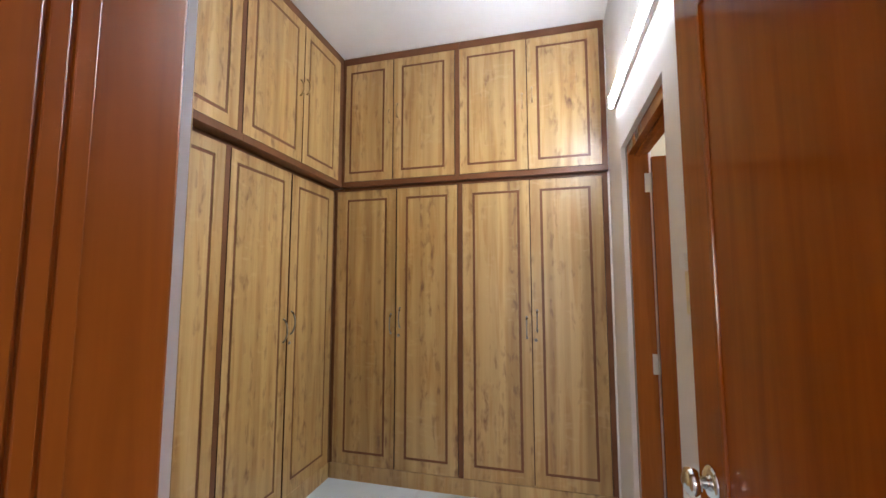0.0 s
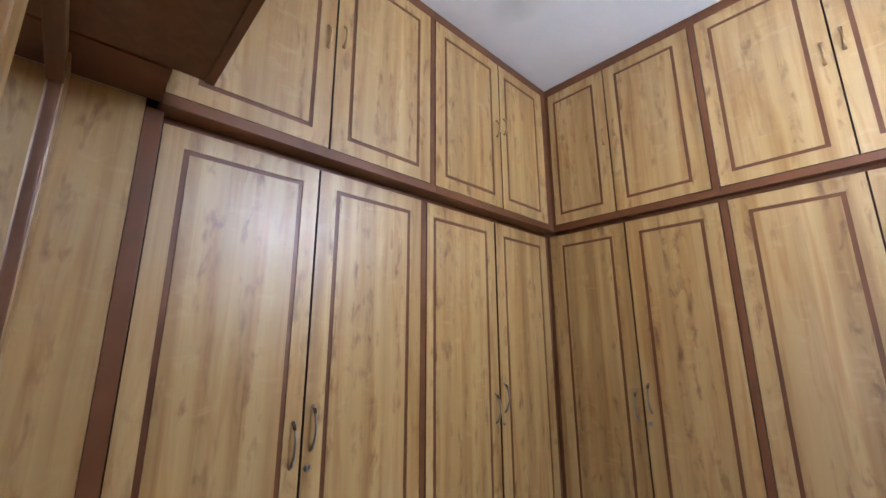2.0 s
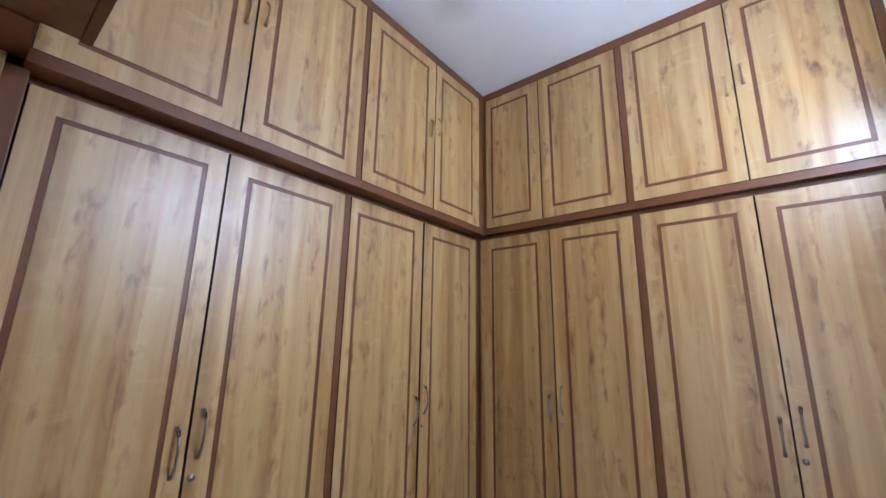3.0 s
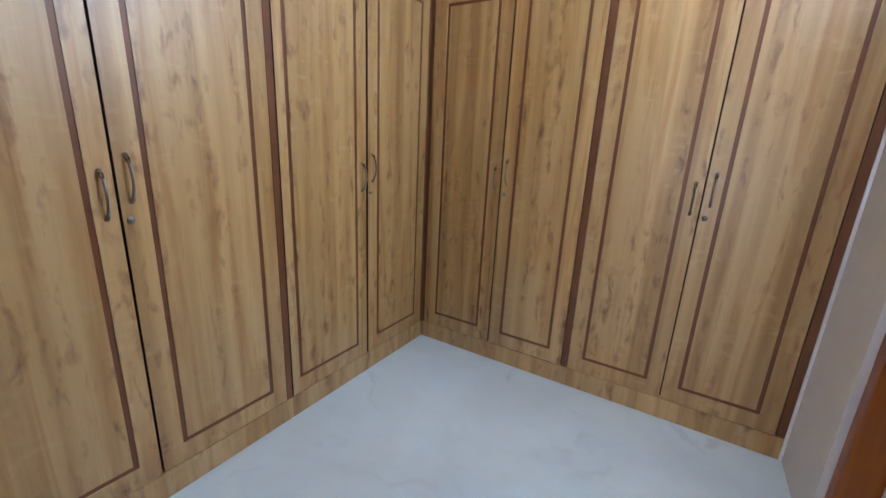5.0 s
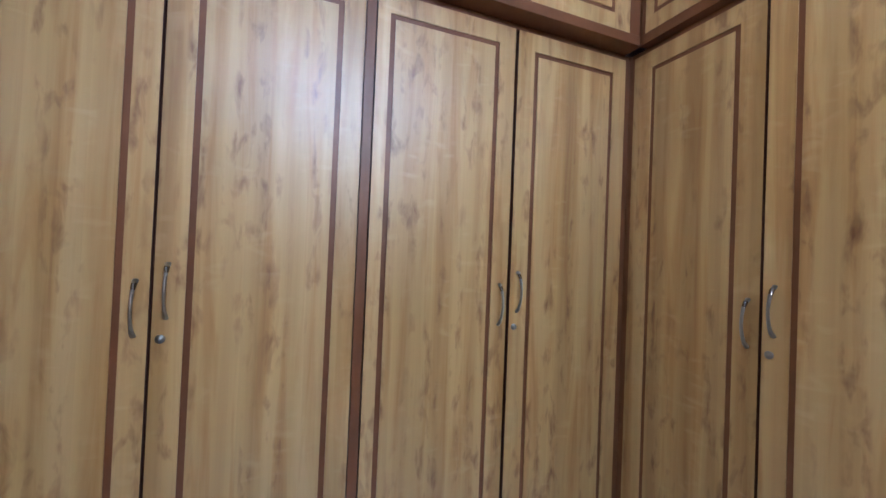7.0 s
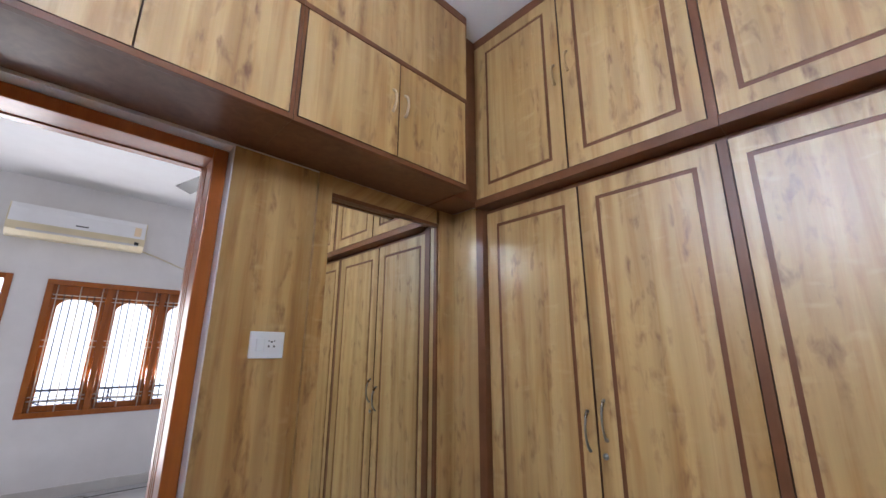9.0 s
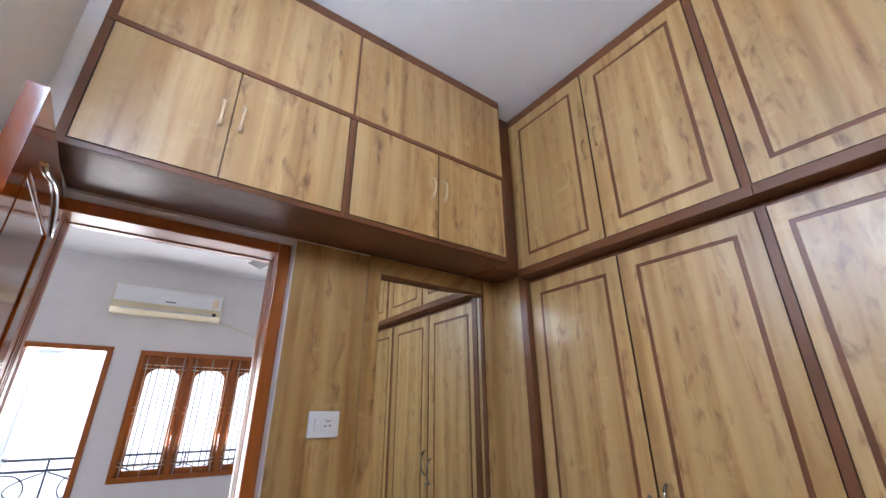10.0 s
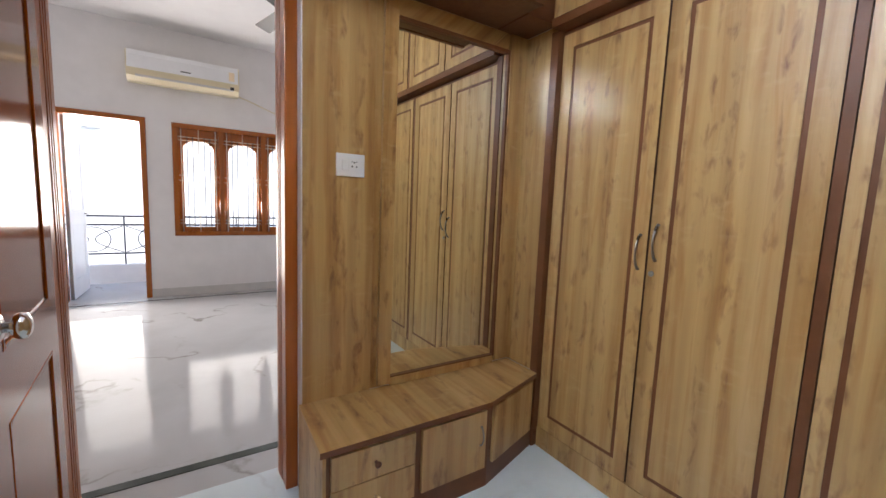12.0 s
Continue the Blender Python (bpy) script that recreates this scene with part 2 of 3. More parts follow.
def tube(points, radius, sides=8, flat=1.0, axis=None):
    """A swept tube along points; radius may be a list."""
    bm = bmesh.new()
    pts = [Vector(p) for p in points]
    radii = radius if isinstance(radius, (list, tuple)) else [radius] * len(pts)
    rings = []
    for i, p in enumerate(pts):
        d = (pts[min(i + 1, len(pts) - 1)] - pts[max(i - 1, 0)]).normalized()
        up = Vector(axis) if axis else (Vector((0, 0, 1)) if abs(d.z) < 0.9 else Vector((1, 0, 0)))
        a = d.cross(up).normalized()
        b = a.cross(d).normalized()
        rings.append([bm.verts.new(p + radii[i] * (math.cos(2 * math.pi * k / sides) * a + flat * math.sin(2 * math.pi * k / sides) * b)) for k in range(sides)])
    for r, s in zip(rings, rings[1:]):
        for k in range(sides):
            bm.faces.new((r[k], r[(k + 1) % sides], s[(k + 1) % sides], s[k]))
    bm.faces.new(rings[0][::-1])
    bm.faces.new(rings[-1])
    bmesh.ops.recalc_face_normals(bm, faces=bm.faces[:])
    for f in bm.faces:
        f.smooth = len(f.verts) == 4
    return bm


def lathe(profile, sides=20):
    """Profile of (radius, height) turned about z."""
    bm = bmesh.new()
    rings = [[bm.verts.new((r * math.cos(2 * math.pi * k / sides), r * math.sin(2 * math.pi * k / sides), h)) for k in range(sides)] for r, h in profile]
    for r, s in zip(rings, rings[1:]):
        for k in range(sides):
            f = bm.faces.new((r[k], r[(k + 1) % sides], s[(k + 1) % sides], s[k]))
            f.smooth = True
    bm.faces.new(rings[0][::-1])
    bm.faces.new(rings[-1])
    bmesh.ops.recalc_face_normals(bm, faces=bm.faces[:])
    return bm


def prism(outline, z0, z1):
    bm = bmesh.new()
    lo, hi = [bm.verts.new((x, y, z0)) for x, y in outline], [bm.verts.new((x, y, z1)) for x, y in outline]
    n = len(outline)
    for i in range(n):
        bm.faces.new((lo[i], lo[(i + 1) % n], hi[(i + 1) % n], hi[i]))
    bm.faces.new(lo[::-1])
    bm.faces.new(hi)
    bmesh.ops.recalc_face_normals(bm, faces=bm.faces[:])
    return bm


def obj(name, bm, material, m=None):
    me = bpy.data.meshes.new(name)
    bm.to_mesh(me)
    bm.free()
    me.materials.append(material)
    ob = new(name, me)
    if m is not None:
        ob.matrix_basis = m
    return ob


def part(name, bm, material, parent, label="", m=None):
    ob = obj(name, bm, material, m)
    ob.parent = parent
    return tagged(ob, label) if label else ob


def structure(name, bm, material, label="", category=""):
    return tagged(obj(name, bm, material), label, category, kind="structure")


def thing(name, m, label, category, group=""):
    return_ob = new(name)
    return_ob.matrix_basis = m
    return tagged(return_ob, label, category, group)


# ---- structure: dressing room ----
structure("floor", boxes((-2.3, 0.62, 0.25, 3.55, -0.12, 0.0)), FLOOR, "pale bluish white marble floor of the dressing room", "floor")
nt = CEILING_STAINED.node_tree
spot = nt.nodes.new("ShaderNodeVectorMath")
spot.operation = "DISTANCE"
nt.links.new(nt.nodes.new("ShaderNodeTexCoord").outputs["Object"], spot.inputs[0])
spot.inputs[1].default_value = (STAIN[0], STAIN[1], CEIL)
shade = ramp(nt, math_node(nt, "ADD", spot.outputs["Value"], math_node(nt, "MULTIPLY", noise_tex(nt, spot.inputs[0].links[0].from_socket, 9.0), 0.10)), [(0.05, (0.80, 0.79, 0.77)), (0.20, (1, 1, 1))])
bs = nt.nodes["Principled BSDF"]
nt.links.new(mix(nt, "MULTIPLY", 1.0, bs.inputs["Base Color"].links[0].from_socket, shade), bs.inputs["Base Color"])
structure("ceiling", boxes((-2.4, 0.56, 0.25, 3.55, CEIL, CEIL + 0.12)), CEILING_STAINED, "white painted ceiling of the dressing room with a faint stain", "ceiling")
structure("wall_west", boxes((-2.32, -2.20, 0.25, 3.55, 0, CEIL)), WALL, "white painted wall behind the fitted wardrobes", "wall")
structure("wall_north", boxes((-2.20, 0.56, 3.43, 3.55, 0, CEIL)), WALL, "white painted wall behind the fitted wardrobes", "wall")
# east wall with the opening to the bathroom
BATH_S, BATH_N, BATH_TOP = 1.60, 2.41, 2.125
structure("wall_east", boxes((EAST, 0.50, 0.25, BATH_S, 0, CEIL), (EAST, 0.50, BATH_N, 3.43, 0, CEIL), (EAST, 0.50, BATH_S, BATH_N, BATH_TOP, CEIL)), WALL,
          "white painted wall with the bathroom doorway", "wall")
# south wall with the opening to the bedroom
DOOR_W, DOOR_E, DOOR_TOP = -0.441, 0.3505, 2.132
structure("wall_south", boxes((-2.5, DOOR_W, 0.25, SOUTH, 0, CEIL), (DOOR_E, EAST, 0.25, SOUTH, 0, CEIL), (EAST, 2.3, 0.13, 0.25, 0, CEIL), (DOOR_W, DOOR_E, 0.25, SOUTH, DOOR_TOP, CEIL)), WALL,
          "white painted wall with the bedroom doorway", "wall")


def door_frame(name, x0, x1, y0, y1, top, label):
    """Timber frame with a rebate for the leaf and a moulded stop, in an opening of a wall along x."""
    f = thing(name, pose(0, 0, 0), label, "door frame")
    f["kind"] = "structure"
    for sg, a, b in ((1, x0, x0 + 0.050), (-1, x1 - 0.042, x1)):
        inner = b if sg == 1 else a
        bm = boxes((a, b, y0, y1, 0, top), bevel=0.004)
        # stop with two rounded members, thinner towards the leaf
        for w, ya, yb in ((0.0055, y0 + 0.008, y0 + 0.046), (0.0040, y0 + 0.050, y0 + 0.064), (0.0025, y0 + 0.068, y0 + 0.084)):
            box(bm, *sorted((inner - sg * 0.002, inner + sg * w)), ya, yb, 0, top - 0.046, bevel=0.0015)
        part("jamb", bm, TEAK_MAIN, f)
    part("head", boxes((x0 + 0.050, x1 - 0.042, y0, y1, top - 0.045, top), (x0 + 0.057, x1 - 0.049, y0 + 0.010, y0 + 0.050, top - 0.049, top - 0.044), bevel=0.004), TEAK_MAIN, f)
    return f


door_frame("door_1", DOOR_W + 0.001, DOOR_E - 0.002, 0.262, 0.424, 2.130, "varnished reddish teak door frame between bedroom and dressing room")

# ---- structure: bathroom stub ----
structure("bathroom_wall", boxes((1.75, 1.85, 1.2, 2.0, 0, 2.7), (1.75, 1.85, 2.5, 3.3, 0, 2.7), (1.75, 1.85, 2.0, 2.5, 0, 1.9), (1.75, 1.85, 2.0, 2.5, 2.4, 2.7), (0.50, 1.75, 3.2, 3.3, 0, 2.7), (0.50, 1.75, 1.2, 1.3, 0, 2.7)), BATH, "cream tiled bathroom wall", "wall")
structure("bathroom_floor", boxes((0.50, 1.75, 1.3, 3.2, -0.12, -0.02)), BATH, "cream tiled bathroom floor", "floor")
structure("bathroom_ceiling", boxes((0.50, 1.85, 1.2, 3.3, 2.7, 2.8)), CEILING, "white bathroom ceiling", "ceiling")

# ---- structure: bedroom ----
BX0, BX1 = -2.5, 2.3
structure("bedroom_floor", boxes((BX0, BX1, BED_Y - 0.15, 0.25, -0.12, -0.001)), BEDFLOOR, "polished white marble bedroom floor with dark veins", "floor")
structure("bedroom_ceiling", boxes((BX0, BX1, BED_Y - 0.15, 0.25, BED_CEIL, BED_CEIL + 0.12)), CEILING, "plain white bedroom ceiling", "ceiling")
structure("bedroom_wall_west", boxes((BX0 - 0.12, BX0, BED_Y - 0.15, 0.46, 0, BED_CEIL)), WALL, "white painted bedroom wall", "wall")
structure("bedroom_wall_east", boxes((BX1, BX1 + 0.12, BED_Y - 0.15, 0.25, 0, BED_CEIL)), WALL, "white painted bedroom wall", "wall")
BDX0, BDX1, BDT = 0.330, 1.150, 2.125
WX0, WX1, WZ0, WZ1 = -1.440, 0.080, 0.748, 2.105
structure("bedroom_wall_south", boxes((BX0, WX0, BED_Y - 0.15, BED_Y, 0, BED_CEIL), (WX1, BDX0, BED_Y - 0.15, BED_Y, 0, BED_CEIL), (BDX1, BX1, BED_Y - 0.15, BED_Y, 0, BED_CEIL),
          (BDX0, BDX1, BED_Y - 0.15, BED_Y, BDT, BED_CEIL), (WX0, WX1, BED_Y - 0.15, BED_Y, WZ1, BED_CEIL), (WX0, WX1, BED_Y - 0.15, BED_Y, 0, WZ0)), WALL,
          "white painted bedroom wall with balcony door and grilled window", "wall")
structure("skirting", boxes((BX0, BDX0, BED_Y, BED_Y + 0.012, 0, 0.10), (BDX1, BX1, BED_Y, BED_Y + 0.012, 0, 0.10), bevel=0.002), SKIRT, "grey marble skirting along the bedroom wall", "skirting")
structure("floor_border", boxes((BX0, BX1, 0.036, 0.086, -0.05, 0.002)), GREENSTONE, "dark green marble border strip in the floor", "floor border")
structure("floor_border", boxes((BX0, BX1, BED_Y + 0.17, BED_Y + 0.19, -0.05, 0.002)), GREENSTONE, "dark green marble border strip in the floor", "floor border")

# ---- fitted wardrobes ----
def pull(length, out, r, twist=0.0):
    """A bowed pull handle standing on its two ends, along z, bowing towards -y, with flattened feet."""
    pts, rad = [], []
    for i in range(13):
        s = i / 12
        pts.append((twist * math.sin(math.pi * 2 * (s - 0.5)) * 0.5, -out * math.sin(math.pi * s) ** 0.6, (s - 0.5) * length))
        rad.append(r * (1.25 - 0.35 * math.sin(math.pi * s)))
    return tube(pts, rad, 8, 0.8)


def key_lock():
    bm = lathe([(0.0115, 0), (0.0115, 0.003), (0.0095, 0.005), (0.006, 0.005), (0.006, 0.0075), (0.001, 0.0075)], 16)
    bmesh.ops.rotate(bm, verts=bm.verts[:], cent=(0, 0, 0), matrix=Matrix.Rotation(radians(90), 3, "X"))
    return bm


def panel_door(w, h, a, b, c, e, groove=0.017):
    """A laminate door, front at y=0 facing -y, with a rectangular channel a..b by c..e cut round its middle."""
    d = 0.004
    bm = boxes((0, w, d, 0.018, 0, h))
    for r in ((0, a, 0, h), (b, w, 0, h), (a, b, 0, c), (a, b, e, h), (a + groove, b - groove, c + groove, e - groove)):
        box(bm, r[0], r[1], 0, d, r[2], r[3])
    bmesh.ops.remove_doubles(bm, verts=bm.verts[:], dist=0.0001)
    g = bmesh.new()
    for r in ((a, a + groove, c, e), (b - groove, b, c, e), (a + groove, b - groove, c, c + groove), (a + groove, b - groove, e - groove, e)):
        box(g, r[0], r[1], d - 0.0006, d + 0.002, r[2], r[3])
    return bm, g


def plain_door(w, h):
    return boxes((0, w, 0, 0.018, 0, h), bevel=0.0015)


def band_edges(ob, w, h):
    """Brown banding on the four narrow edges of a door."""
    me = ob.data
    me.materials.append(EDGE)
    for p in me.polygons:
        c, n = p.center, p.normal
        if (abs(n.x) > 0.9 and min(c.x, w - c.x) < 0.001) or (abs(n.z) > 0.9 and min(c.z, h - c.z) < 0.001):
            p.material_index = 1


def fit_door(parent, x, z, w, h, hinge_left, style, channel=(0.06, 0.06)):
    """Adds a door with its handle (and lock) to a unit; channel: how far the inlay lies from the two side edges."""
    if style == "plain":
        door = part("door", plain_door(w, h), LAM, parent, m=pose(x, -0.018, z))
    else:
        low = style == "low"
        bm, g = panel_door(w, h, channel[0], w - channel[1], 0.075 if low else 0.060, h - (0.064 if low else 0.060))
        door = part("door", bm, LAM, parent, m=pose(x, -0.018, z))
        part("groove_trim", g, BROWN, door, "dark brown inlaid channel")
    band_edges(door, w, h)
    hx = w - 0.030 if hinge_left else 0.030
    if style == "low":
        part("handle", pull(0.142, 0.030, 0.0056), NICKEL, door, "bowed brushed nickel pull", pose(hx, 0, (1.106 if hinge_left else 1.150) - z))
        if not hinge_left:
            part("lock", key_lock(), NICKEL, door, "round nickel cam lock", pose(0.020, 0, 1.026 - z))
    else:
        zz = (2.635 if hinge_left else 2.672) if style == "loft" else 2.405
        part("handle", pull(0.105, 0.024, 0.0062), BRONZE if style == "loft" else BRASS, door, "small bowed metal pull", pose(hx, 0, zz - z))
    return door


LOW_DOOR, LOFT_DOOR = (0.112, 2.088), (2.157, 3.078)


def low_unit(m, start, end, stiles, doors, label):
    """Tall wardrobe with a plinth and two doors; stiles and doors are given along the run, doors as edge, edge, channel, channel.
    Local x runs along the front, y into the depth, with the doors' front at y = -0.018."""
    u = thing("wardrobe", m, label, "wardrobe", "fitted wardrobes")
    w = end - start
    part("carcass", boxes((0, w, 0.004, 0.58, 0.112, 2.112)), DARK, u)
    part("plinth", boxes((0, w, -0.016, 0.50, 0.0, 0.107)), LAM, u)
    part("top_rail", boxes((0, w, -0.010, 0.003, 2.092, 2.1115)), BROWN, u)
    for a, b in stiles:
        part("stile", boxes((a - start, b - start, -0.0165, 0.003, 0.109, 2.091), bevel=0.0015), BROWN, u, "brown laminated stile")
    for k, (a, b, ga, gb) in enumerate(doors):
        fit_door(u, a - start, LOW_DOOR[0], b - a, LOW_DOOR[1] - LOW_DOOR[0], k == 0, "low", (ga - a, b - gb))
    return u


def loft_unit(m, start, end, stiles, doors, label):
    u = thing("loft_cabinet", m, label, "cabinet", "loft cabinets above the wardrobes")
    w = end - start
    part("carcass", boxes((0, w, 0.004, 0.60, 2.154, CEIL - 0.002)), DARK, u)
    part("bottom_rail", boxes((0, w, -0.026, 0.60, 2.113, 2.152), bevel=0.003), BROWN, u, "projecting brown rail")
    part("top_rail", boxes((0, w, -0.016, 0.003, 3.082, CEIL - 0.001), bevel=0.002), BROWN, u)
    for a, b in stiles:
        part("stile", boxes((a - start, b - start, -0.016, 0.003, 2.153, 3.081), bevel=0.0015), BROWN, u)
    for k, (a, b, ga, gb) in enumerate(doors):
        fit_door(u, a - start, LOFT_DOOR[0], b - a, LOFT_DOOR[1] - LOFT_DOOR[0], k == 0, "loft", (ga - a, b - gb))
    return u


# west run: x along the front runs north (+y); front looks to +x
def west(y, front):
    return pose(front - 0.018, y, 0, 0, 0, 90)


low_unit(west(0.7175, WEST), 0.7175, 1.777, ((1.747, 1.777),), ((0.7225, 1.2275, 0.783, 1.168), (1.2355, 1.744, 1.306, 1.680)),
         "tall honey laminate wardrobe with two grooved doors and nickel pulls")
low_unit(west(1.7775, WEST), 1.7775, 2.820, ((2.797, 2.820),), ((1.781, 2.2775, 1.822, 2.214), (2.2905, 2.795, 2.360, 2.731)),
         "tall honey laminate wardrobe with a wide dark gap between its doors")
loft_unit(west(0.702, LOFT_W), 0.702, 1.776, ((0.702, 0.7055), (1.748, 1.776)), ((0.708, 1.228, 0.785, 1.160), (1.236, 1.744, 1.306, 1.677)),
          "honey laminate loft cabinet with two grooved doors under the ceiling")
loft_unit(west(1.7765, LOFT_W), 1.7765, 2.800, ((2.748, 2.800),), ((1.780, 2.2855, 1.843, 2.222), (2.2925, 2.745, 2.342, 2.670)),
          "honey laminate loft cabinet beside the corner under the ceiling")


# north run: front looks to -y
def north(x, front):
    return pose(x, front + 0.018, 0)


low_unit(north(-1.604, NORTH), -1.604, -0.6165, ((-1.604, -1.586), (-0.6485, -0.6165)), ((-1.584, -1.1095, -1.503, -1.182), (-1.1015, -0.652, -1.034, -0.722)),
         "tall honey laminate wardrobe in the corner with two grooved doors")
low_unit(north(-0.616, NORTH), -0.616, 0.339, ((0.308, 0.339),), ((-0.613, -0.1565, -0.543, -0.221), (-0.1495, 0.304, -0.087, 0.235)),
         "tall honey laminate wardrobe beside the white wall")
loft_unit(north(-1.541, LOFT_N), -1.541, -0.6305, ((-1.541, -1.524), (-0.661, -0.6305)), ((-1.521, -1.1355, -1.486, -1.203), (-1.1285, -0.665, -1.068, -0.738)),
          "honey laminate loft cabinet in the corner above the wardrobe")
loft_unit(north(-0.630, LOFT_N), -0.630, 0.344, ((0.312, 0.344),), ((-0.627, -0.1605, -0.574, -0.230), (-0.1535, 0.309, -0.092, 0.242)),
          "honey laminate loft cabinet beside the white wall")
structure("corner_post", boxes((-1.650, -1.606, 2.822, 2.86, 0.0, 2.111), bevel=0.002), BROWN, "brown laminated filler in the wardrobe corner", "filler strip")
structure("corner_post", boxes((-1.585, -1.545, 2.803, 2.84, 2.154, CEIL - 0.001), bevel=0.002), BROWN, "brown laminated filler in the loft corner", "filler strip")
structure("plaster_bead", boxes((0.3395, EAST - 0.0005, NORTH - 0.003, NORTH + 0.03, 0.0, 2.111), bevel=0.002), WALL, "rough white plaster bead between wardrobe and wall", "wall")
structure("plaster_strip", boxes((0.3445, EAST - 0.0005, LOFT_N + 0.004, 3.30, 2.153, CEIL - 0.001)), WALL, "white plaster strip beside the loft", "wall")
structure("plaster_strip", boxes((0.3035, EAST - 0.0005, SOUTH + 0.001, LOFT_S - 0.010, 2.136, CEIL - 0.001)), WALL, "white plaster strip beside the loft over the doorway", "wall")

# ---- south side: loft above the doorway, panelling, mirror, bench ----
def south_loft(x0, x1, split, left, right, label):
    """x0 is the east end; local x runs west, fronts look to +y."""
    w = x0 - x1
    u = thing("loft_cabinet", pose(x0, LOFT_S - 0.018, 0, 0, 0, 180), label, "cabinet", "loft cabinets above the doorway")
    part("carcass", boxes((0, w, 0.004, LOFT_S - SOUTH - 0.022, 2.142, CEIL - 0.001)), LAM_BROWN, u, "brown laminate underside")
    part("bottom_rail", boxes((0, w, -0.020, 0.003, 2.136, 2.157), bevel=0.002), BROWN, u)
    part("middle_rail", boxes((0, w, -0.019, 0.003, 2.604, 2.626), bevel=0.0015), BROWN, u)
    part("top_rail", boxes((0, w, -0.018, 0.003, 3.088, CEIL - 0.0005), bevel=0.002), BROWN, u)
    for a, b in ((0, left), (w - right, w)):
        part("stile", boxes((a, b, -0.017, 0.003, 2.158, 2.603), bevel=0.0015), BROWN, u)
    # the fixed panel above runs almost edge to edge, with thin strips at its ends
    up_a, up_b = left if left > 0.02 else 0.004, 0.004
    for a, b in ((0, up_a), (w - up_b, w)):
        part("strip", boxes((a, b, -0.0165, 0.003, 2.627, 3.087)), BROWN, u)
    part("upper_panel", plain_door(w - up_a - up_b - 0.002, 3.087 - 2.628), LAM, u, m=pose(up_a + 0.001, -0.016, 2.6275))
    fit_door(u, left + 0.003, 2.161, split - left - 0.005, 0.440, True, "plain")
    fit_door(u, split + 0.002, 2.161, w - right - split - 0.005, 0.440, False, "plain")
    return u


south_loft(0.302, -0.526, 0.395, 0.024, 0.013, "plain honey laminate loft cabinet over the bedroom door")
south_loft(-0.527, -1.384, 0.434, 0.013, 0.014, "plain honey laminate loft cabinet over the mirror niche")
structure("filler_strip", boxes((-1.5785, -1.3855, 0.482, 0.7005, 2.1365, CEIL - 0.001)), BROWN, "brown filler strip between two lofts", "filler strip")

pan = thing("wall_panelling", pose(0, 0, 0), "honey laminate wall panelling beside the doorway", "wall panel")
part("panel", boxes((-0.744, -0.445, SOUTH, SOUTH + 0.006, 0.0, 2.1345), bevel=0.001), LAM, pan)
part("panel", boxes((-1.5785, -0.745, SOUTH, SOUTH + 0.004, 0.411, 2.1345)), LAM, pan)
side = thing("side_panelling", pose(0, 0, 0), "honey laminate side panel beside the mirror", "wall panel")
part("panel", boxes((-1.640, -1.579, SOUTH + 0.005, 0.670, 0.411, 2.1345)), LAM, side)
part("stile", boxes((-1.640, -1.575, 0.6705, 0.7165, 0.0, 2.111), bevel=0.002), BROWN, side)

MX0, MX1, MZ0, MZ1 = -1.452, -0.838, 0.458, 2.036
mir = thing("wall_mirror", pose(0, 0, 0), "tall mirror in a honey laminate frame above the bench", "mirror")
part("glass", boxes((MX0, MX1, SOUTH + 0.005, SOUTH + 0.010, MZ0, MZ1)), MIRROR, mir, "silvered mirror glass")
fy0, fy1 = SOUTH + 0.005, SOUTH + 0.026
part("frame_side", boxes((MX1 + 0.001, MX1 + 0.064, fy0, fy1, MZ0 - 0.035, 2.1335), bevel=0.003), LAM, mir)
part("frame_side", boxes((-1.5785, MX0 - 0.014, fy0, fy1, MZ0 - 0.035, 2.1335), bevel=0.003), LAM, mir)
part("frame_edge", boxes((MX0 - 0.013, MX0 - 0.001, fy0, fy1 - 0.004, MZ0 - 0.012, MZ1 + 0.018), bevel=0.003), BROWN, mir, "brown inner edge")
part("frame_bottom", boxes((MX0, MX1, fy0, fy1 - 0.003, MZ0 - 0.007, MZ0 - 0.001), bevel=0.001), BROWN, mir)
part("bottom_panel", boxes((MX0, MX1, fy0, fy1 - 0.004, MZ0 - 0.046, MZ0 - 0.008)), LAM, mir)
part("frame_top", boxes((MX0, MX1, fy0, fy1, MZ1 + 0.001, MZ1 + 0.018), bevel=0.003), BROWN, mir)
part("head_panel", boxes((MX0, MX1, fy0, fy1 - 0.006, MZ1 + 0.019, 2.1335), bevel=0.002), LAM_TOP, mir)

# bench with drawers under the mirror
BZ = 0.410
bench = thing("dressing_bench", pose(0, 0, 0), "low honey laminate bench with drawers under the mirror", "bench")
outline = [(-0.430, SOUTH + 0.0065), (-0.418, 0.852), (-1.172, 0.850), (-1.5745, 0.7215), (-1.5745, SOUTH + 0.0065)]
part("top", prism([(x, y) for x, y in outline], BZ - 0.022, BZ), LAM_TOP, bench)
part("edge_band", prism([(-0.417, 0.8535), (-1.1722, 0.8515), (-1.5745, 0.7230), (-1.5745, 0.7200), (-1.1718, 0.8485), (-0.417, 0.8505)], BZ - 0.023, BZ - 0.001), BROWN, bench)
part("body", prism([(-0.440, SOUTH + 0.016), (-0.440, 0.834), (-1.172, 0.832), (-1.5745, 0.704), (-1.5745, SOUTH + 0.016)], 0.0, BZ - 0.022), BROWN, bench)
part("side", boxes((-0.440, -0.428, SOUTH + 0.016, 0.845, 0.0, BZ - 0.022)), LAM, bench)
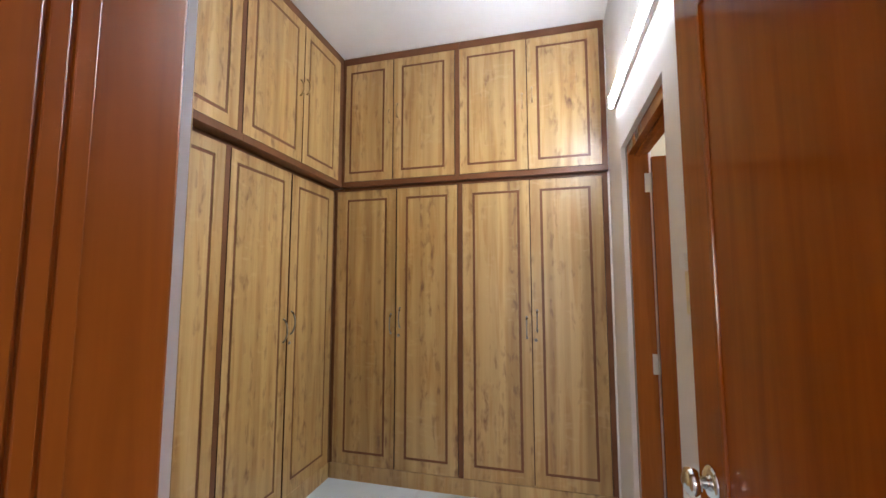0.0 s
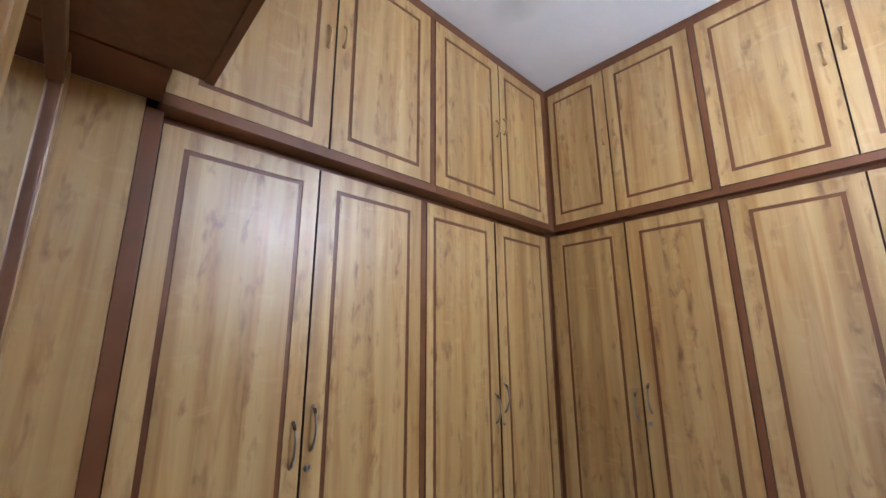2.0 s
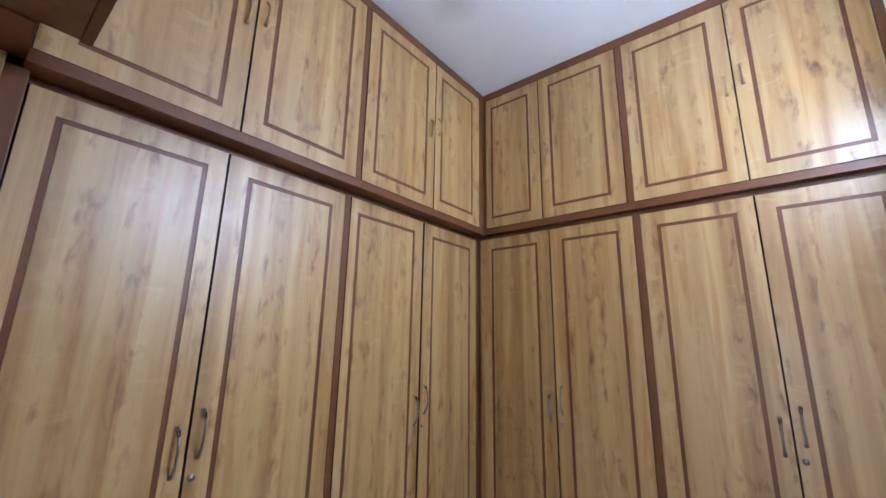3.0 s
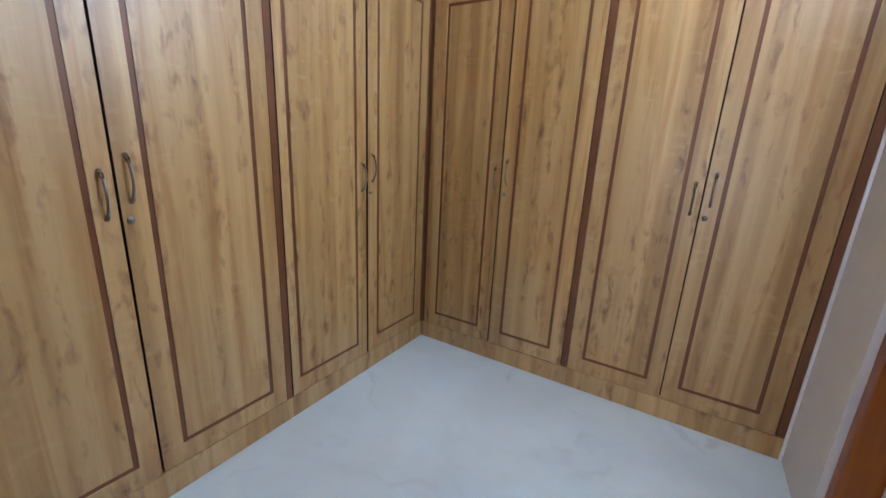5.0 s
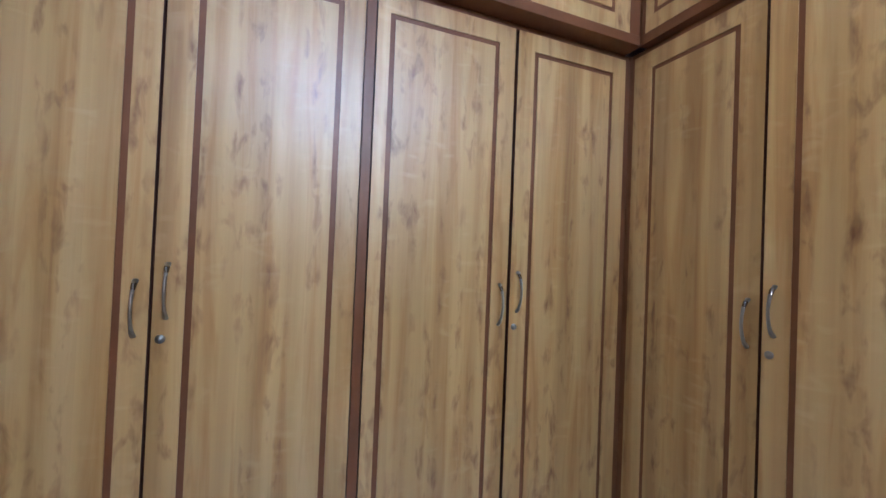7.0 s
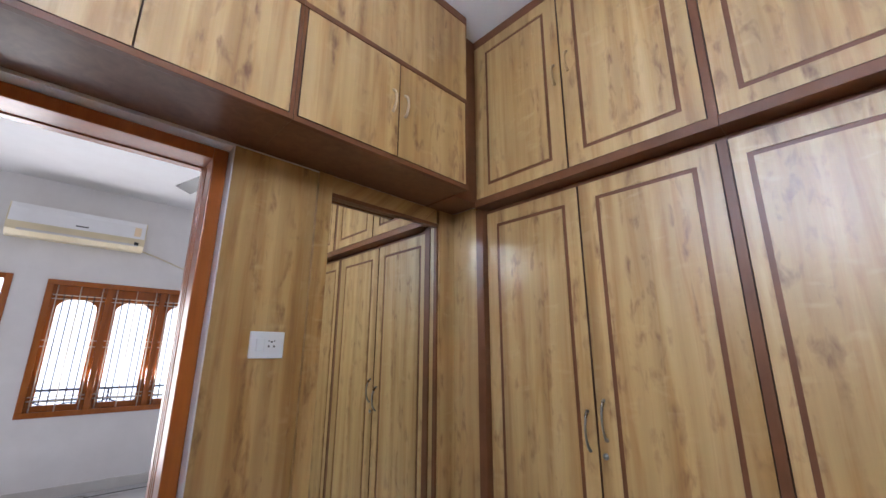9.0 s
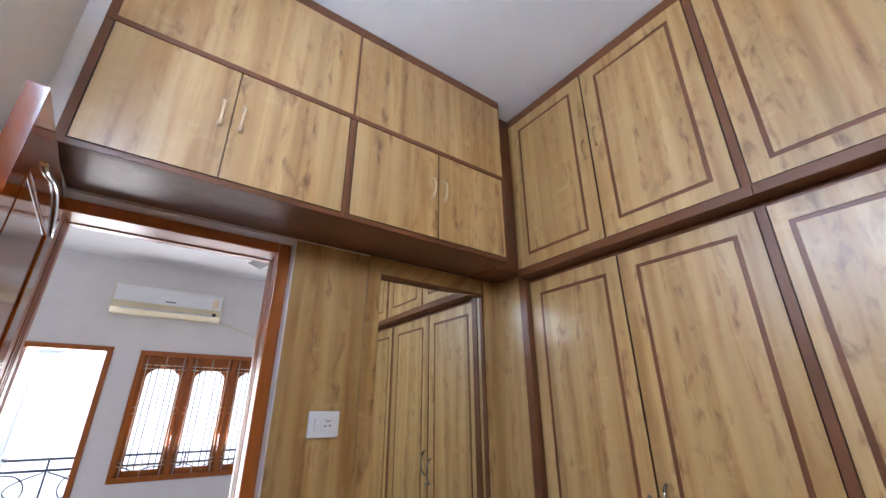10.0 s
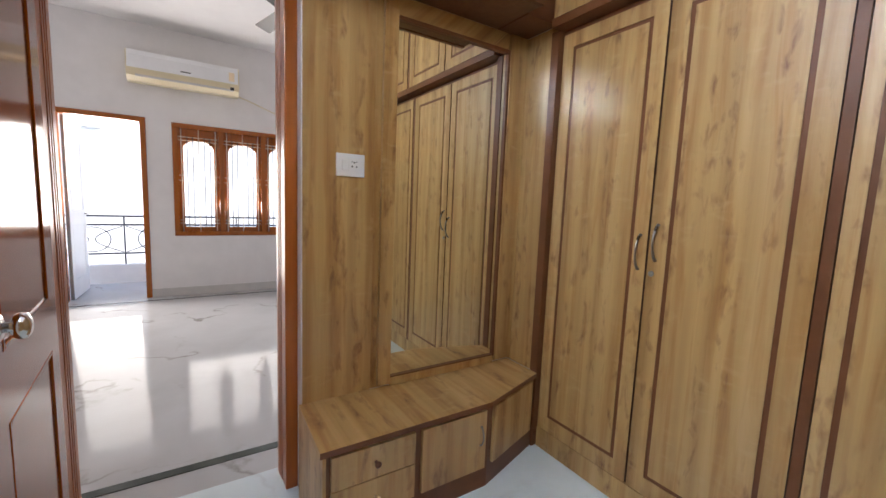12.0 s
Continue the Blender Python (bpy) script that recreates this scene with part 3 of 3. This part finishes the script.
fr = pose(-0.440, 0.834, 0, 0, 0, 180.15)
for name, x0, x1, z0, z1 in (("drawer", 0.018, 0.352, 0.247, 0.374), ("drawer", 0.018, 0.352, 0.105, 0.243), ("door", 0.384, 0.708, 0.105, 0.374)):
    front = part(name, plain_door(x1 - x0, z1 - z0), LAM, bench, m=fr @ pose(x0, -0.016, z0))
    if name == "drawer":
        knob = lathe([(0.007, 0), (0.006, 0.012), (0.012, 0.018), (0.012, 0.024), (0.006, 0.029)], 14)
        part("knob", knob, BRASS if z0 < 0.2 else BROWN, front, "small round knob", pose((x1 - x0) / 2, 0, (z1 - z0) / 2, 90, 0, 0))
    else:
        part("handle", pull(0.09, 0.02, 0.004), NICKEL, front, "", pose(x1 - x0 - 0.03, 0, 0.16))
ang = math.degrees(math.atan2(0.133, 0.418))
dg = pose(-1.172, 0.834, 0, 0, 0, 180 + ang)
part("diagonal_panel", plain_door(0.362, 0.268), LAM, bench, m=dg @ pose(0.028, -0.012, 0.105))

# switch plate
sw = thing("switch_plate", pose(-0.576, SOUTH + 0.006, 1.365, 0, 0, 180), "white modular plate with a rocker switch and a socket", "switch")
part("plate", boxes((0, 0.122, -0.009, 0.0, 0, 0.094), bevel=0.0042), PLASTIC, sw)
part("rocker", boxes((0.022, 0.046, -0.0155, -0.0095, 0.025, 0.069), bevel=0.0025), PLASTIC, sw)
part("socket_face", boxes((0.050, 0.101, -0.0115, -0.0095, 0.022, 0.072), bevel=0.001), PLASTIC, sw)
for hx, hz, r in ((0.0755, 0.058, 0.0036), (0.066, 0.042, 0.0036), (0.085, 0.042, 0.0036), (0.0655, 0.061, 0.0022), (0.0855, 0.061, 0.0022)):
    part("socket_hole", lathe([(r, 0), (r, 0.0006)], 10), BLACK, sw, m=pose(hx, -0.0116, hz, 90, 0, 0))

# ---- doors ----
def panelled_leaf(w, h, t, rails):
    """Door slab in the plane y = 0..t with recessed panels edged by bolection mouldings on both faces."""
    s = 0.105
    bm = boxes((0, w, 0.004, t - 0.004, 0, h))
    for x0, x1, z0, z1 in [(0, s, 0, h), (w - s, w, 0, h)] + [(s, w - s, a, b) for a, b in rails]:
        box(bm, x0, x1, 0, t, z0, z1)
    g = bmesh.new()
    for (a, b), (c, d) in zip(rails, rails[1:]):
        for y0, y1 in ((-0.0015, 0.010), (t - 0.010, t + 0.0015)):
            q = 0.013
            for r in ((s, s + q, b, c), (w - s - q, w - s, b, c), (s + q, w - s - q, b, b + q), (s + q, w - s - q, c - q, c)):
                box(g, r[0], r[1], y0, y1, r[2], r[3], bevel=0.003)
    return bm, g


HX, HY, FX, FY = 0.300, 0.426, 0.251, 1.109
lw = math.hypot(FX - HX, FY - HY)
LEAF_TOP = 2.090
leaf = thing("entry_door", pose(HX, HY, 0.006, 0, 0, math.degrees(math.atan2(FY - HY, FX - HX))), "dark varnished panelled teak door standing open", "door")
bm, g = panelled_leaf(lw, LEAF_TOP, 0.035, [(0, 0.20), (0.78, 0.93), (1.955, LEAF_TOP)])
slab = part("leaf", bm, TEAK_DARK, leaf, m=pose(0, -0.035, 0))
part("moulding", g, TEAK_DARK, slab, "raised panel moulding")
for side_y, turn in ((0.0, 0), (-0.035, 180)):
    rose = part("knob_rose", lathe([(0.032, 0), (0.032, 0.004), (0.024, 0.010), (0.012, 0.014)], 20), CHROME, leaf, "round chrome rose", pose(lw - 0.06, side_y, 0.992, -90 if turn == 0 else 90, 0, 0))
    part("knob", lathe([(0.011, 0.010), (0.011, 0.022), (0.022, 0.027), (0.027, 0.036), (0.025, 0.046), (0.015, 0.052), (0.004, 0.054)], 20), CHROME, leaf, "round chrome door knob", pose(lw - 0.06, side_y, 0.992, -90 if turn == 0 else 90, 0, 0))

wave = [(0.48 - 0.042 * k, 0.004, 1.962 + 0.0044 * (10 - k) + 0.060 * math.sin(math.pi * (k / 10) ** 1.3)) for k in range(11)]
part("pull_bar", tube(wave, [0.004, 0.005, 0.005, 0.004, 0.005, 0.005, 0.005, 0.005, 0.005, 0.005, 0.004], 10, 2.0), CHROME, leaf, "curved chrome bar near the top")

# bathroom doorway: frame set back in the wall, leaf opened inwards
bf = thing("door_2", pose(0, 0, 0), "varnished reddish teak bathroom door frame", "door frame")
bf["kind"] = "structure"
BFX0, BFX1 = EAST + 0.022, EAST + 0.122
part("jamb", boxes((BFX0, BFX1, BATH_N - 0.060, BATH_N - 0.002, -0.01, BATH_TOP - 0.002), bevel=0.004), TEAK, bf)
part("jamb", boxes((BFX0 + 0.02, BFX1, BATH_S + 0.002, BATH_S + 0.050, -0.01, BATH_TOP - 0.002), bevel=0.004), TEAK, bf)
part("head", boxes((BFX0, BFX1, BATH_S + 0.051, BATH_N - 0.061, BATH_TOP - 0.062, BATH_TOP - 0.002), (BFX0 + 0.03, BFX1 - 0.04, BATH_S + 0.051, BATH_N - 0.061, BATH_TOP - 0.075, BATH_TOP - 0.0625), bevel=0.004), TEAK, bf)
bl = thing("bathroom_door", pose(BFX1 + 0.006, BATH_N - 0.068, 0.01, 0, 0, -4), "reddish teak bathroom door open into the bathroom", "door")
bm, g = panelled_leaf(0.68, 2.025, 0.032, [(0, 0.20), (0.85, 1.0), (1.90, 2.025)])
slab = part("leaf", bm, TEAK, bl, m=pose(0, -0.032, 0))
part("moulding", g, TEAK, slab)
for z in (0.98, 1.90):
    hb = boxes((-0.030, 0.010, 0.004, 0.007, z - 0.05, z + 0.05), bevel=0.001)
    join(hb, tube([(-0.002, -0.002, z - 0.05), (-0.002, -0.002, z + 0.05)], 0.006, 8))
    part("hinge", hb, STEEL, bl, "steel butt hinge")

# tube light on the east wall
LY0, LY1, LZ = 1.28, 2.500, 2.425
tl = thing("tube_light", pose(0, 0, 0), "lit white twin tube light on a slim batten", "tube light")
part("batten", boxes((EAST - 0.020, EAST, LY0, LY1, LZ - 0.040, LZ + 0.040), bevel=0.003), PLASTIC, tl)
half = [(-0.015 * math.sin(math.pi * k / 10), -0.015 * math.cos(math.pi * k / 10)) for k in range(11)]
for dz in (-0.022, 0.022):
    dif = prism(half, LY0 + 0.012, LY1 - 0.012)
    bmesh.ops.transform(dif, matrix=Matrix(((1, 0, 0, EAST - 0.0205), (0, 0, 1, 0), (0, 1, 0, LZ + dz), (0, 0, 0, 1))), verts=dif.verts[:])
    bmesh.ops.recalc_face_normals(dif, faces=dif.faces[:])
    part("diffuser", dif, GLOW, tl, "glowing white tube")
for y in (LY0, LY1 - 0.0115):
    part("end_cap", boxes((EAST - 0.040, EAST - 0.0205, y, y + 0.0115, LZ - 0.0395, LZ + 0.0395), bevel=0.002), PLASTIC, tl)

# bell push on the east wall
hk = thing("bell_push", pose(EAST, 1.40, 1.45), "small white bell push above a cream cover plate", "bell push")
part("button", boxes((-0.030, 0, -0.022, 0.022, -0.022, 0.025), bevel=0.008), PLASTIC, hk)
part("cover_plate", boxes((-0.012, 0, -0.034, 0.034, -0.150, -0.026), bevel=0.004), CREAM, hk)

# ---- bedroom things ----
ac = thing("air_conditioner", pose(-0.63, BED_Y + 0.002, 2.49), "white split air conditioner with yellowed lower half", "air conditioner")
prof = [(0, 0.0), (0.12, 0.0), (0.185, 0.05), (0.205, 0.12), (0.205, 0.26), (0.19, 0.305), (0.16, 0.32), (0, 0.32)]


def side_prism(profile, x0, x1):
    b = prism(profile, x0, x1)
    bmesh.ops.transform(b, matrix=Matrix(((0, 0, 1, 0), (1, 0, 0, 0), (0, 1, 0, 0), (0, 0, 0, 1))), verts=b.verts[:])
    bmesh.ops.recalc_face_normals(b, faces=b.faces[:])
    return b


part("body", side_prism(prof, 0, 1.10), CREAM, ac, "yellowed plastic body")
part("front_panel", side_prism([(0.200, 0.125), (0.212, 0.125), (0.212, 0.262), (0.196, 0.312), (0.180, 0.312)], 0.01, 1.09), PLASTIC, ac, "white front panel")
part("louvre", side_prism([(0.186, 0.040), (0.192, 0.040), (0.200, 0.062), (0.194, 0.062)], 0.06, 1.02), SKIRT, ac, "grey air slot")
part("sticker", boxes((0.05, 0.11, 0.2125, 0.2135, 0.15, 0.25)), BRASS, ac, "orange energy sticker")
part("display", boxes((0.055, 0.095, 0.19, 0.203, 0.05, 0.085)), BLACK, ac)
part("badge", boxes((0.50, 0.60, 0.2125, 0.2135, 0.155, 0.168)), FANGREY, ac)
cord = thing("cable", pose(0, 0, 0), "thin cream cable on the wall", "cable")
part("wire", tube([(-0.63, BED_Y + 0.008, 2.52), (-0.80, BED_Y + 0.008, 2.47), (-1.05, BED_Y + 0.008, 2.38), (-1.5, BED_Y + 0.008, 2.28)], 0.006, 6), CREAM, cord)

# window: teak frame, three lights with arched inner boards, cream grilles
win = tagged(thing("window_1", pose(0, 0, 0), "teak three-light window with arched heads and cream iron grilles", "window"), kind="structure")
yb, yf = BED_Y - 0.10, BED_Y + 0.015
fw = 0.055
lights = 3
lwid = (WX1 - WX0 - fw * 4) / lights
part("frame_head", boxes((WX0, WX1, yb, yf, WZ1 - fw, WZ1), bevel=0.004), TEAK, win)
part("frame_sill", boxes((WX0, WX1, yb, yf, WZ0, WZ0 + fw), bevel=0.004), TEAK, win)
for i in range(lights + 1):
    x = WX0 + i * (lwid + fw)
    part("frame_post", boxes((x, x + fw, yb, yf, WZ0 + fw, WZ1 - fw), bevel=0.004), TEAK, win)


def arch_board(w, h, border, spring, t):
    """Board w x h with an arched opening, in the xz plane, y = 0..t."""
    bm = bmesh.new()
    n = 14
    x0, x1 = border, w - border
    cx, r = w / 2, (x1 - x0) / 2
    arc = [(cx - r * math.cos(math.pi * k / n), spring + 0.62 * r * math.sin(math.pi * k / n)) for k in range(n + 1)]
    inner = [(x0, border)] + arc + [(x1, border)]
    outer = [(0, 0)] + [(w * k / n, h) for k in range(n + 1)] + [(w, 0)]
    faces = []
    for y in (0.0, t):
        vi, vo = [bm.verts.new((a, y, b)) for a, b in inner], [bm.verts.new((a, y, b)) for a, b in outer]
        for k in range(len(inner)):
            j = (k + 1) % len(inner)
            bm.faces.new((vi[k], vi[j], vo[j], vo[k]))
        faces.append((vi, vo))
    for a, b in ((faces[0][0], faces[1][0]), (faces[0][1], faces[1][1])):
        for k in range(len(a)):
            j = (k + 1) % len(a)
            bm.faces.new((a[k], a[j], b[j], b[k]))
    bmesh.ops.recalc_face_normals(bm, faces=bm.faces[:])
    return bm


hh = WZ1 - WZ0 - 2 * fw
for i in range(lights):
    x = WX0 + fw + i * (lwid + fw)
    part("arched_board", arch_board(lwid, hh, 0.055, hh - 0.235, 0.030), TEAK, win, m=pose(x, yb + 0.02, WZ0 + fw))
    gr, bars = bmesh.new(), bmesh.new()
    yg = yb + 0.085
    for k in range(7):
        gx = x + 0.035 + k * (lwid - 0.07) / 6
        edge = k in (0, 6)
        if edge or k == 3:
            join(gr, tube([(gx, yg, WZ0 + fw), (gx, yg, WZ1 - fw)], 0.006, 6))
        else:
            join(bars, tube([(gx, yg, WZ0 + fw + 0.06), (gx, yg, WZ1 - fw - 0.09)], 0.006, 6))
    for gz in (0.10, 0.14, hh * 0.50, hh * 0.55, hh - 0.14, hh - 0.10):
        for xa, xb in ((x + 0.005, x + 0.09), (x + lwid - 0.09, x + lwid - 0.005)) if 0.2 < gz < hh - 0.2 else ((x + 0.005, x + lwid - 0.005),):
            join(gr, tube([(xa, yg, WZ0 + fw + gz), (xb, yg, WZ0 + fw + gz)], 0.005, 6))
    part("grille", gr, GRILLE, win, "cream painted iron grille")
    part("grille_bars", bars, FANGREY, win, "thin grey upright bars")

# balcony door frame and leaf
bd = tagged(thing("door_3", pose(0, 0, 0), "reddish teak frame of the open balcony door", "door frame"), kind="structure")
for x in (BDX0, BDX1 - 0.055):
    part("jamb", boxes((x, x + 0.055, BED_Y - 0.12, BED_Y + 0.015, 0, BDT), bevel=0.004), TEAK, bd)
part("head", boxes((BDX0 + 0.055, BDX1 - 0.055, BED_Y - 0.12, BED_Y + 0.015, BDT - 0.055, BDT), bevel=0.004), TEAK, bd)
bleaf = thing("balcony_door", pose(BDX1 - 0.060, BED_Y - 0.125, 0.01, 0, 0, -92), "white painted balcony door swung open outwards", "door")
bm, g = panelled_leaf(0.70, 2.06, 0.034, [(0, 0.20), (0.85, 1.0), (1.92, 2.06)])
slab = part("leaf", bm, PLASTIC, bleaf, m=pose(0, -0.034, 0))
part("moulding", g, PLASTIC, slab)
part("handle", tube([(0.62, -0.034, 0.96), (0.62, -0.080, 0.96), (0.54, -0.085, 0.96)], 0.008, 8), NICKEL, bleaf)

# ceiling fan
fan = thing("ceiling_fan", pose(-0.86, -1.70, 2.87), "grey ceiling fan at rest", "ceiling fan")
part("rod", tube([(0, 0, 0.06), (0, 0, BED_CEIL - 2.87)], 0.011, 10), FANGREY, fan)
part("motor", lathe([(0.02, 0.07), (0.085, 0.055), (0.10, 0.02), (0.085, -0.03), (0.04, -0.05), (0.015, -0.055)], 24), FANGREY, fan)
blade = bmesh.new()
box(blade, 0.10, 0.58, -0.070, 0.070, -0.004, 0.002, bevel=0.002)
bl_mesh = part("blade", blade, FANGREY, fan, m=pose(0, 0, 0.0, 14, 0, 285))
for a in (45, 165):
    b2 = bl_mesh.copy()
    scene.collection.objects.link(b2)
    b2.matrix_basis = pose(0, 0, 0, 14, 0, a)

# ---- balcony and outside ----
structure("balcony_floor", boxes((-3.0, 3.0, BED_Y - 1.30, BED_Y - 0.15, -0.15, -0.01)), BEDFLOOR, "pale stone balcony floor", "floor")
structure("parapet", boxes((-3.0, 3.0, BED_Y - 1.30, BED_Y - 1.15, -0.01, 0.25)), OUTSIDE, "low whitewashed balcony kerb", "parapet")
rl = thing("balcony_railing", pose(0, BED_Y - 1.22, 0), "dark iron balcony railing with rings and crossed bars", "railing")
for z in (0.92, 0.80, 0.40):
    part("rail", tube([(-2.9, 0, z), (2.9, 0, z)], 0.014, 8), IRON, rl)
for k in range(9):
    part("post", tube([(-2.8 + 0.7 * k, 0, 0.25), (-2.8 + 0.7 * k, 0, 0.92)], 0.011, 8), IRON, rl)
for k in range(8):
    cx = -2.45 + 0.7 * k
    ring = [(cx + 0.20 * math.cos(a * math.pi / 12), 0, 0.60 + 0.17 * math.sin(a * math.pi / 12)) for a in range(25)]
    part("ring", tube(ring, 0.008, 6, axis=(0, 1, 0)), IRON, rl)
    for s in (-1, 1):
        arc = [(cx + s * 0.33 * (1 - 0.9 * math.sin(math.pi * q / 10)) , 0, 0.42 + 0.036 * q) for q in range(11)]
        part("scroll", tube(arc, 0.008, 6, axis=(0, 1, 0)), IRON, rl)
structure("ground", boxes((-60, 60, -80, BED_Y - 1.3, -3.6, -3.5)), OUTSIDE, "pale ground far below the balcony", "ground")
nb = thing("neighbour_building", pose(0, -9.5, -3.5), "sunlit whitewashed building across the lane", "building")
part("wall", boxes((-9, 9, -3, 0, 0, 11)), OUTSIDE, nb)
vent = thing("outdoor_unit", pose(1.70, -9.4, 2.62), "pale grey louvred vent on the far facade", "outdoor unit")
part("casing", boxes((-0.2, 0.2, -0.1, -0.04, 0, 0.36), bevel=0.01), OUTSIDE, vent)
for k in range(5):
    part("slat", boxes((-0.18, 0.18, -0.04, -0.028, 0.03 + 0.065 * k, 0.055 + 0.065 * k)), SKIRT, vent)
